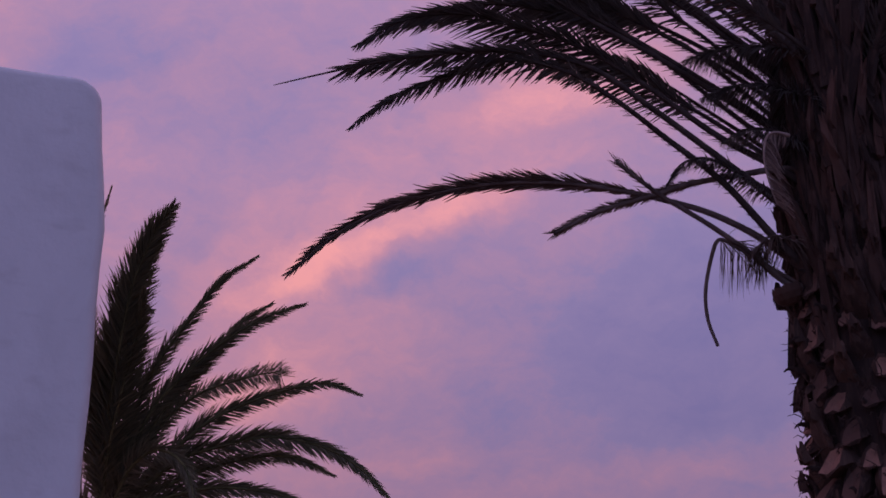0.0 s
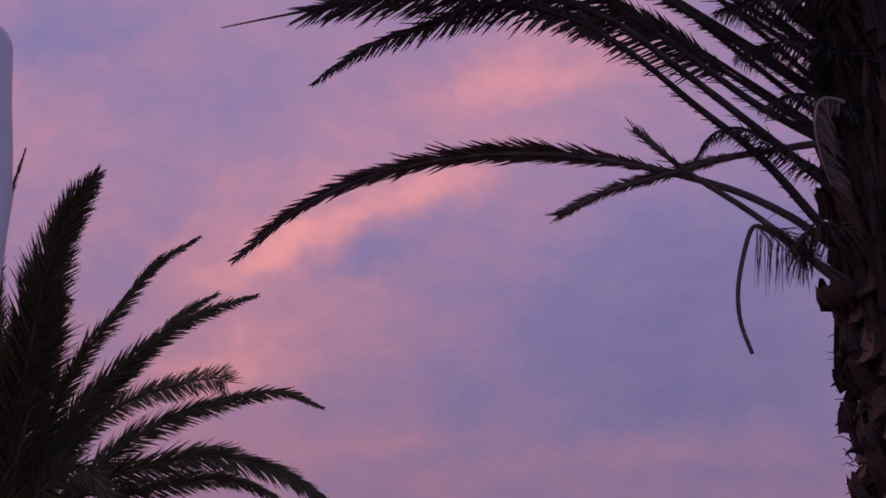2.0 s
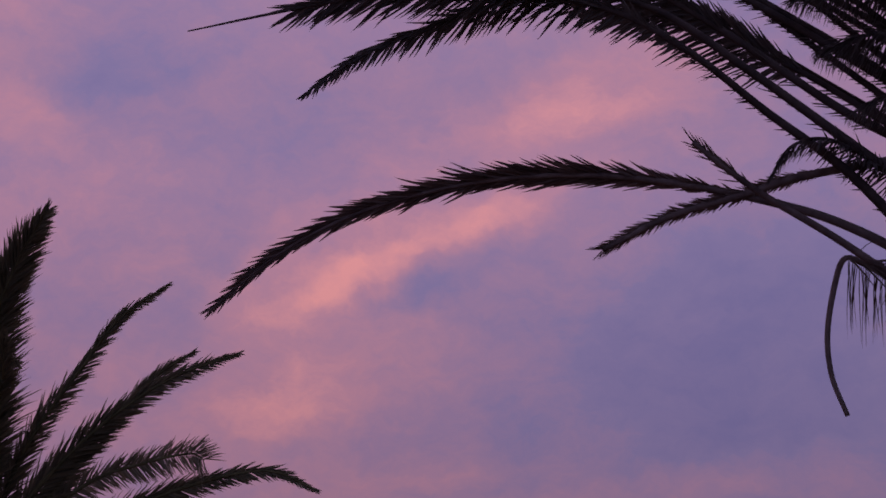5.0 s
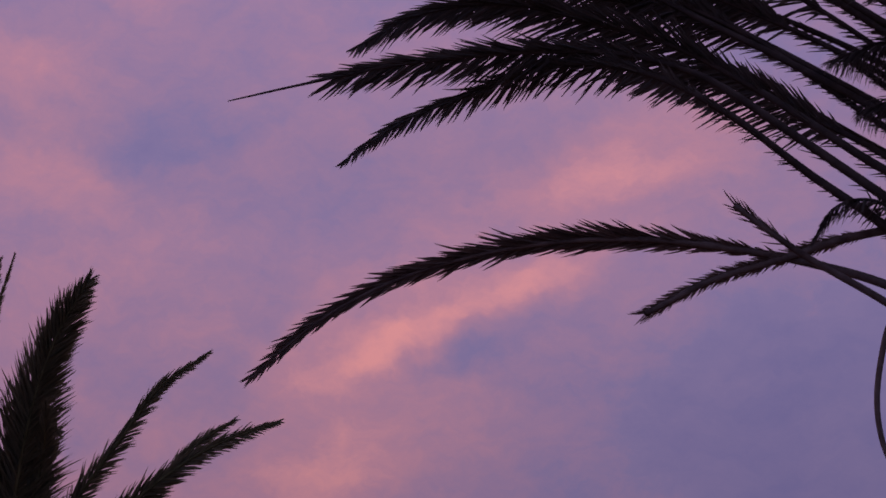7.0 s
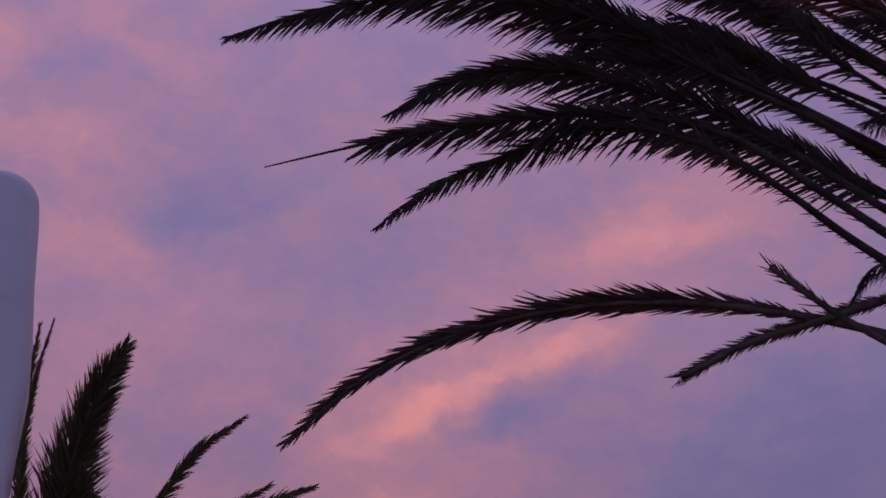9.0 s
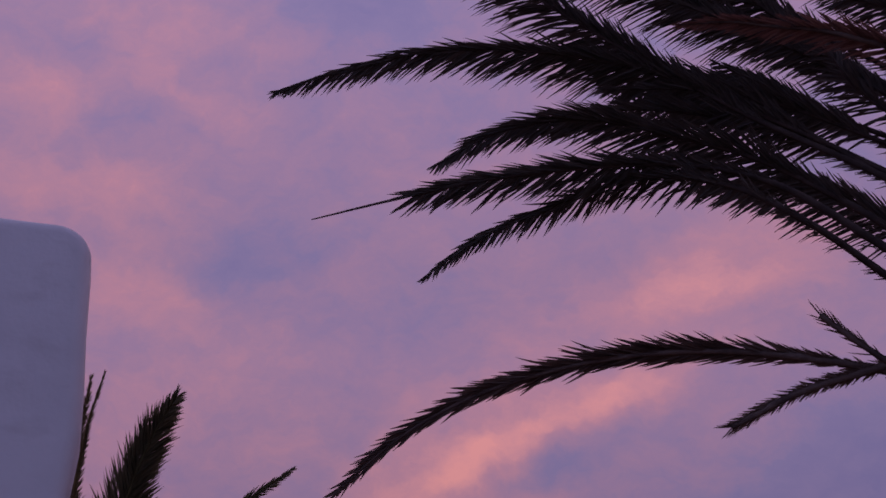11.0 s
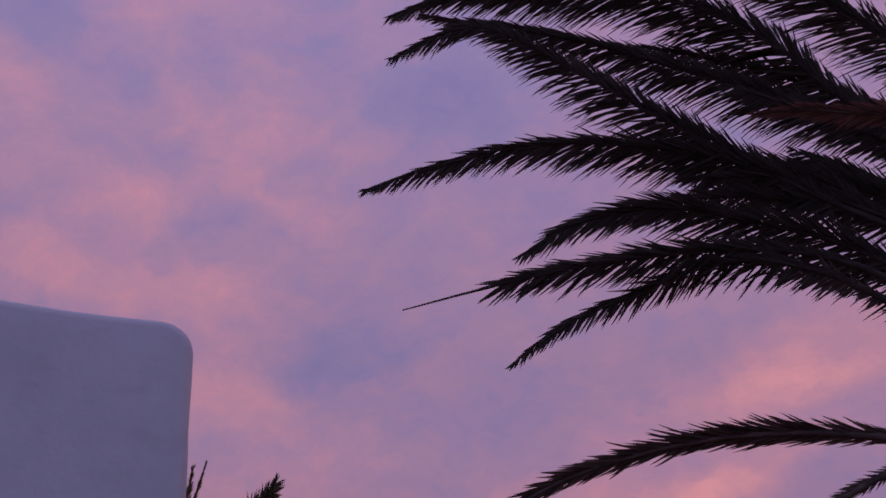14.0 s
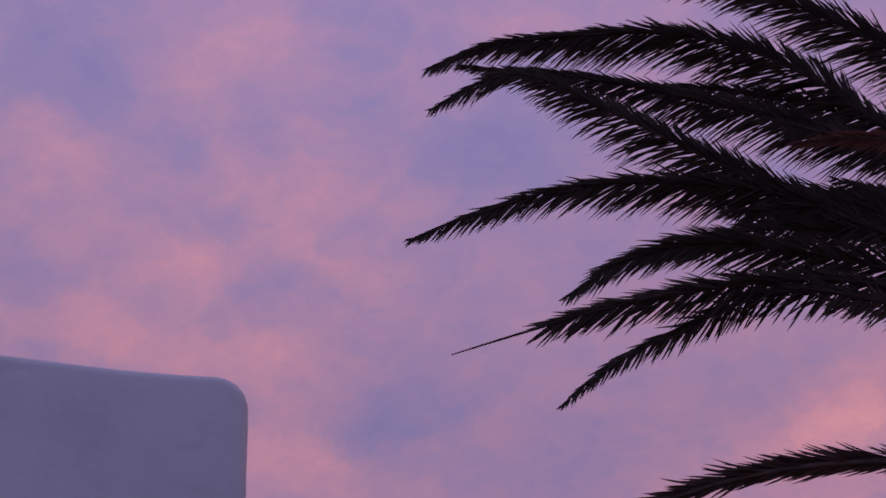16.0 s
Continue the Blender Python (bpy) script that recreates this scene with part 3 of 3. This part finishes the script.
# small withered fronds with hair-like hanging leaflets, close to the trunk
frond(tall, [(1.8, 6.0, 4.05), (1.55, 5.95, 4.19), (1.34, 5.9, 4.22), (1.17, 5.88, 4.14)], 17, "small withered frond with thin hanging leaflets",
      size=0.17, open=(60, 40), roll=35, bare=0.1, droop=1.0, sag=0.4, gap=0.0045, wide=0.0024, thick=0.014)
frond(tall, [(1.85, 6.0, 4.3), (1.6, 5.95, 4.45), (1.34, 5.9, 4.49), (1.1, 5.9, 4.42)], 18, "small withered frond with thin hanging leaflets",
      size=0.21, open=(60, 40), roll=30, bare=0.08, droop=0.9, sag=0.4, gap=0.0036, wide=0.0026, thick=0.016)
frond(tall, [(1.9, 6.0, 4.6), (1.6, 5.95, 4.72), (1.3, 5.92, 4.74), (1.03, 5.9, 4.66)], 19, "small withered frond with thin hanging leaflets",
      size=0.21, open=(60, 40), roll=30, bare=0.08, droop=0.9, sag=0.4, gap=0.0036, wide=0.0026, thick=0.016)
# dry frond folded down along the trunk
frond(tall, [(1.47, 5.66, 4.05), (1.40, 5.62, 4.05), (1.348, 5.59, 4.02), (1.32, 5.58, 3.95), (1.312, 5.58, 3.86), (1.322, 5.58, 3.75), (1.35, 5.6, 3.64)], 16, "dry straw-coloured frond folded down against the trunk",
      stalk_mat=STALK_PALE, leaf_mat=LEAF_PALE, size=0.14, taper=0.2, open=(75, 60), roll=-5, vee=5, bare=0.03, droop=0.7, sag=0.3, gap=0.0042, wide=0.0036, lone=-1, lost=0.15, thick=0.006)

def live_frond(points, seed, single=None, **spec):
    """A dusty green frond of the tall crown."""
    whole = {**dict(over=0.85, under=1.0, hang=1.1, droop=0.2, gap=0.0095, spines=0.45, thick=0.017, wide=0.0051), **spec}
    return frond(tall, points, seed, single=single, **whole)


# the live crown on the open side: points from the foot to the tip, and how its leaflets stand
live_frond([(1.75, 6.08, 3.3), (1.46, 6, 3.56), (1.17, 5.94, 3.93), (0.89, 5.89, 4.18), (0.6, 5.68, 4.33), (0.345, 5.65, 4.5), (0.04, 5.64, 4.57), (-0.27, 5.66, 4.51), (-0.57, 5.61, 4.36), (-0.77, 5.55, 4.17)], 30, LEAF_ONE, thick=0.022, bare=0.52, first=0.3, rise=0.3, gap=0.0092, droop=0.45, hang=1.6, under=0.82, size=0.215, roll=24, open=(38, 13), spines=0.45)
live_frond([(1.78, 6.08, 3.5), (1.49, 6, 3.79), (1.12, 5.91, 4.1), (0.83, 5.82, 4.32), (0.54, 5.74, 4.53), (0.25, 5.65, 4.6), (-0.08, 5.56, 4.58), (-0.52, 5.48, 4.52), (-0.85, 5.39, 4.41), (-1.12, 5.3, 4.3)], 31, LEAF_ONE, thick=0.022, bare=0.49, first=0.35, rise=0.25, hang=1.35, gap=0.0098, size=0.23, over=0.85, roll=20, open=(34, 12), spines=0.45, tip_bare=0.115)
live_frond([(1.85, 6.1, 3.75), (1.54, 6, 3.98), (1.19, 6, 4.23), (0.78, 5.93, 4.56), (0.47, 5.87, 4.76), (0.15, 5.8, 4.86), (-0.17, 5.73, 4.93), (-0.5, 5.67, 4.87), (-0.74, 5.6, 4.69)], 32, thick=0.021, bare=0.44, size=0.27, over=0.95, gap=0.0083, roll=23, open=(36, 15), spines=0.4)
live_frond([(1.9, 6.1, 3.9), (1.5, 6.05, 4.3), (1, 6.03, 4.72), (0.53, 6, 5.06), (0.14, 5.96, 5.29), (-0.23, 5.92, 5.42), (-0.57, 5.88, 5.47), (-0.88, 5.83, 5.45), (-1.21, 5.79, 5.365), (-1.47, 5.75, 5.265)], 33, bare=0.41, size=0.25, under=1.12, gap=0.0078, roll=19, open=(36, 14), spines=0.4)
live_frond([(1.9, 6.1, 3.95), (1.45, 6.05, 4.32), (0.95, 6.02, 4.72), (0.52, 6, 5.03), (0.23, 5.96, 5.25), (-0.03, 5.91, 5.44), (-0.3, 5.87, 5.67), (-0.61, 5.83, 5.95), (-0.92, 5.79, 6.19), (-1.14, 5.74, 6.15), (-1.37, 5.7, 6.01)], 34, bare=0.42, size=0.259, under=1.2, gap=0.007, roll=13, open=(40, 16), spines=0.4)
live_frond([(1.92, 6.1, 4.1), (1.5, 6.06, 4.65), (1, 6.03, 5.18), (0.6, 6, 5.46), (0.25, 5.97, 5.7), (-0.1, 5.93, 5.89), (-0.48, 5.9, 6.1), (-0.86, 5.87, 6.27), (-1.08, 5.83, 6.32), (-1.26, 5.8, 6.37)], 35, bare=0.4, gap=0.007, under=1.1, size=0.259, roll=16, open=(40, 15))
live_frond([(1.95, 6.1, 4.2), (1.5, 6.05, 4.72), (1, 6.02, 5.2), (0.64, 6, 5.59), (0.41, 5.95, 5.89), (0.14, 5.9, 6.13), (-0.23, 5.85, 6.32), (-0.72, 5.8, 6.41), (-1.11, 5.75, 6.42), (-1.39, 5.7, 6.3)], 36, bare=0.4, gap=0.007, under=1.35, size=0.286, roll=18, open=(36, 14))
live_frond([(1.96, 6.08, 4.3), (1.58, 6, 4.95), (1.06, 5.92, 5.57), (0.76, 5.88, 5.9), (0.52, 5.83, 6.13), (0.29, 5.77, 6.31), (-0.03, 5.7, 6.48), (-0.45, 5.6, 6.63)], 37, bare=0.4, gap=0.007, size=0.325, roll=16, open=(36, 16))
# shorter fronds deeper in the crown
live_frond([(1.9, 6.1, 4.2), (1.3, 6.1, 4.75), (0.8, 6.1, 5.1), (0.4, 6.08, 5.3), (0, 6.05, 5.45), (-0.25, 6, 5.5)], 51, bare=0.5, size=0.26, thick=0.017)
live_frond([(1.95, 6.1, 4.4), (1.3, 6.1, 5.1), (0.8, 6.1, 5.55), (0.4, 6.08, 5.85), (0, 6.05, 6.05), (-0.3, 6, 6.13)], 52, bare=0.48, size=0.27, thick=0.017)
live_frond([(1.9, 6.1, 4.1), (1.3, 6.05, 4.65), (0.7, 6, 5.05), (0.3, 5.98, 5.2), (-0.1, 5.95, 5.24)], 53, bare=0.53, size=0.26, thick=0.017)
live_frond([(1.88, 6.15, 4), (1.4, 6.15, 4.45), (0.95, 6.1, 4.8), (0.5, 6.05, 5.04), (0.2, 6, 5.12), (-0.1, 5.96, 5.13), (-0.36, 5.92, 5.05)], 54, bare=0.54, size=0.26, thick=0.018)
live_frond([(1.85, 6.1, 3.8), (1.45, 6.1, 4.15), (1.05, 6.05, 4.45), (0.65, 6, 4.66), (0.25, 5.95, 4.7)], 55, bare=0.52, size=0.26, thick=0.018)
live_frond([(1.8, 6.2, 3.9), (1.5, 6.25, 4.25), (1.2, 6.3, 4.55), (0.9, 6.3, 4.8), (0.65, 6.3, 4.95)], 56, bare=0.75, size=0.2, thick=0.016)
live_frond([(1.95, 6, 4.5), (1.7, 5.95, 4.9), (1.4, 5.9, 5.2), (1.1, 5.85, 5.4), (0.8, 5.8, 5.5)], 57, bare=0.6, size=0.22, thick=0.016)
live_frond([(1.95, 5.95, 4.3), (1.72, 5.85, 4.6), (1.5, 5.8, 4.8), (1.25, 5.75, 4.95), (1, 5.7, 5)], 58, bare=0.5, size=0.22, thick=0.016)
# stalks with thorny leaflets that fan out of the heart, their blades deep in the crown
live_frond([(1.85, 6.1, 3.85), (1.15, 6.05, 4.53), (0.87, 6.02, 4.80), (0.65, 6.00, 5.00), (0.49, 5.98, 5.14), (0.26, 5.96, 5.25)], 120, thick=0.018, spines=0.75, bare=0.74, size=0.17)
live_frond([(1.88, 6.12, 3.95), (1.20, 6.10, 4.75), (0.97, 6.10, 4.95), (0.76, 6.08, 5.09), (0.59, 6.05, 5.23), (0.37, 6.00, 5.36)], 121, thick=0.018, spines=0.75, bare=0.72, size=0.17)
live_frond([(1.9, 6.1, 4.15), (1.17, 6.00, 4.86), (1.00, 5.98, 5.01), (0.90, 5.95, 5.12), (0.83, 5.93, 5.27), (0.72, 5.90, 5.41)], 122, thick=0.018, spines=0.75, bare=0.66, size=0.2)
live_frond([(1.92, 6.15, 4.2), (1.26, 6.15, 5.06), (1.12, 6.15, 5.17), (0.98, 6.12, 5.28), (0.82, 6.10, 5.41), (0.63, 6.08, 5.55)], 124, thick=0.018, spines=0.75, bare=0.66, size=0.2)
live_frond([(1.9, 6.1, 4.3), (1.2, 6.05, 4.98), (0.8, 6, 5.3), (0.45, 5.95, 5.53), (0.12, 5.9, 5.7)], 50, bare=0.5, size=0.19, gap=0.011)
# dry frond among the green ones
frond(tall, [(1.9, 6.0, 4.45), (1.3, 5.8, 4.97), (0.85, 5.68, 5.16), (0.57, 5.62, 5.20), (0.42, 5.58, 5.21), (0.22, 5.54, 5.19)], 45, "rusty brown dry frond among the green ones",
      stalk_mat=STALK_DRY, leaf_mat=LEAF_RUST, size=0.2, open=(30, 17), roll=30, bare=0.28, gap=0.0085, wide=0.005)


def crown_frond(palm, heart, turn, rise, reach, seed, arch=0.55, **spec):
    """A frond that springs from the heart of a crown and arches over."""
    d = Vector((math.cos(radians(turn)), math.sin(radians(turn)), 0))
    pts = []
    for k in np.linspace(0, 1, 8):
        pts.append(tuple(Vector(heart) + d * reach * math.cos(radians(rise)) * k + Vector((0, 0, reach * (math.sin(radians(rise)) * k - arch * k * k)))))
    return frond(palm, pts, seed, **spec)


# the crown goes round the trunk: away from the open side and behind
for i, (turn, rise, reach) in enumerate([(75, 62, 2.6), (50, 48, 2.7), (22, 58, 2.6), (0, 40, 2.7), (-25, 55, 2.6), (-50, 40, 2.5), (-75, 62, 2.2), (35, 25, 2.5), (-10, 20, 2.5), (62, 20, 2.4), (100, 66, 2.4)]):
    crown_frond(tall, HEART, turn, rise, reach, 60 + i, size=0.25, bare=0.25, gap=0.014)

# -- the young palm behind the wall --
LOW_FOOT, LOW_TOP, LOW_R = (-2.2, 6.5, 0), (-2.17, 6.45, 2.35), 0.24
young = tagged(new("palm_tree"), "young green date palm growing behind the white wall", "palm tree")
young.empty_display_size = 0.3
trunk(young, LOW_FOOT, LOW_TOP, LOW_R)
boots(young, LOW_FOOT, LOW_TOP, LOW_R, 0.1, 2.3, 0.17, 8, stub_meshes, 7)
def young_frond(points, seed, single=None, **spec):
    """A fresh green frond of the young palm."""
    whole = {**dict(gap=0.0052, thick=0.0125, bare=0.14, wide=0.0034, leaf_mat=LEAF_FRESH, sag=0.06), **spec}
    return frond(young, points, seed, single=single, stalk_mat=STALK_FRESH, **whole)


young_frond([(-2.18, 6.42, 2.2), (-2.2, 6.35, 2.41), (-2.24, 6.25, 3), (-2.30, 6.12, 3.64), (-2.235, 6, 4.10)], 80, size=0.15, roll=9, open=(30, 14))
young_frond([(-2.17, 6.42, 2.2), (-2.18, 6.35, 2.41), (-2.22, 6.25, 2.88), (-2.26, 6.1, 3.5), (-2.20, 5.97, 3.83), (-2.115, 5.88, 4.06)], 81, size=0.1, roll=24, open=(30, 14))
young_frond([(-2.17, 6.42, 2.2), (-2.18, 6.35, 2.41), (-2.15, 6.21, 2.8), (-2.07, 6.07, 3.16), (-1.98, 5.93, 3.47), (-1.85, 5.79, 3.69), (-1.70, 5.66, 3.83)], 82, wide=0.0042, size=0.29, gap=0.0027, roll=4, open=(44, 23))
young_frond([(-2.17, 6.42, 2.2), (-2.18, 6.35, 2.41), (-2.14, 6.24, 2.69), (-2.06, 6.13, 2.96), (-1.96, 6.02, 3.26), (-1.91, 5.91, 3.36), (-1.87, 5.8, 3.43)], 83, size=0.2, gap=0.004, roll=10, open=(34, 18))
young_frond([(-2.13, 6.42, 2.2), (-2.11, 6.35, 2.39), (-1.96, 6.29, 2.76), (-1.78, 6.23, 2.99), (-1.6, 6.17, 3.17), (-1.42, 6.11, 3.33), (-1.25, 6.05, 3.41)], 84, size=0.15, roll=15, open=(34, 18))
young_frond([(-2.17, 6.42, 2.2), (-2.19, 6.35, 2.41), (-2.22, 6.26, 2.7), (-2.18, 6.17, 3.01), (-2.11, 6.08, 3.26), (-1.98, 5.99, 3.4), (-1.85, 5.9, 3.35)], 85, leaf_mat=LEAF_OLIVE, size=0.2, gap=0.004, roll=12, open=(38, 18), droop=0.3)
young_frond([(-2.15, 6.42, 2.2), (-2.15, 6.35, 2.41), (-2, 6.24, 2.93), (-1.86, 6.13, 3.15), (-1.665, 6.02, 3.35), (-1.495, 5.91, 3.5), (-1.285, 5.8, 3.58)], 86, size=0.145, roll=21, open=(34, 16))
young_frond([(-2.14, 6.42, 2.2), (-2.13, 6.35, 2.41), (-1.97, 6.27, 2.84), (-1.76, 6.19, 3.06), (-1.54, 6.11, 3.21), (-1.31, 6.03, 3.31), (-1.06, 5.95, 3.36)], 87, size=0.165, roll=15, open=(34, 16))
young_frond([(-2.13, 6.42, 2.2), (-2.12, 6.35, 2.41), (-1.89, 6.28, 2.81), (-1.67, 6.21, 2.97), (-1.44, 6.14, 3.02), (-1.25, 6.06, 3.03), (-1.18, 6.0, 2.99)], 88, first=0.5, gap=0.0048, leaf_mat=LEAF_OLIVE, taper=0.0, size=0.095, roll=21, open=(28, 60), droop=0.25)
young_frond([(-2.12, 6.42, 2.2), (-2.1, 6.35, 2.41), (-1.7, 6.26, 2.77), (-1.45, 6.17, 2.88), (-1.16, 6.08, 2.94), (-0.94, 5.99, 2.94), (-0.76, 5.9, 2.85)], 89, LEAF_FRESH_ONE, size=0.145, roll=21, open=(34, 16), droop=0.2)
young_frond([(-2.12, 6.42, 2.2), (-2.11, 6.35, 2.38), (-1.79, 6.27, 2.62), (-1.53, 6.18, 2.68), (-1.25, 6.1, 2.7), (-0.97, 6.02, 2.62), (-0.76, 5.93, 2.48), (-0.6, 5.85, 2.3)], 90, size=0.175, roll=18, open=(35, 16), droop=0.25)
young_frond([(-2.12, 6.44, 2.2), (-2.11, 6.35, 2.37), (-1.73, 6.29, 2.55), (-1.39, 6.22, 2.62), (-1.14, 6.16, 2.6), (-0.92, 6.1, 2.49)], 91, size=0.15, roll=24, open=(35, 16), droop=0.2)
young_frond([(-2.12, 6.44, 2.15), (-2.11, 6.35, 2.35), (-1.69, 6.27, 2.47), (-1.37, 6.18, 2.45), (-1.05, 6.1, 2.36)], 92, size=0.16, roll=18, open=(35, 16))
young_frond([(-2.15, 6.42, 2.2), (-2.14, 6.35, 2.38), (-2.02, 6.24, 2.59), (-1.84, 6.12, 2.66), (-1.67, 6.01, 2.55), (-1.57, 5.9, 2.34)], 93, leaf_mat=LEAF_OLIVE, size=0.18, roll=24, open=(40, 17), droop=0.4)
for i, (turn, rise, reach) in enumerate([(100, 70, 1.6), (130, 40, 1.6), (165, 60, 1.5), (190, 35, 1.3)]):
    crown_frond(young, (-2.17, 6.44, 2.2), turn, rise, reach, 100 + i, 0.45, leaf_mat=LEAF_FRESH, stalk_mat=STALK_FRESH, thick=0.017, size=0.22, bare=0.14, wide=0.005, gap=0.012)
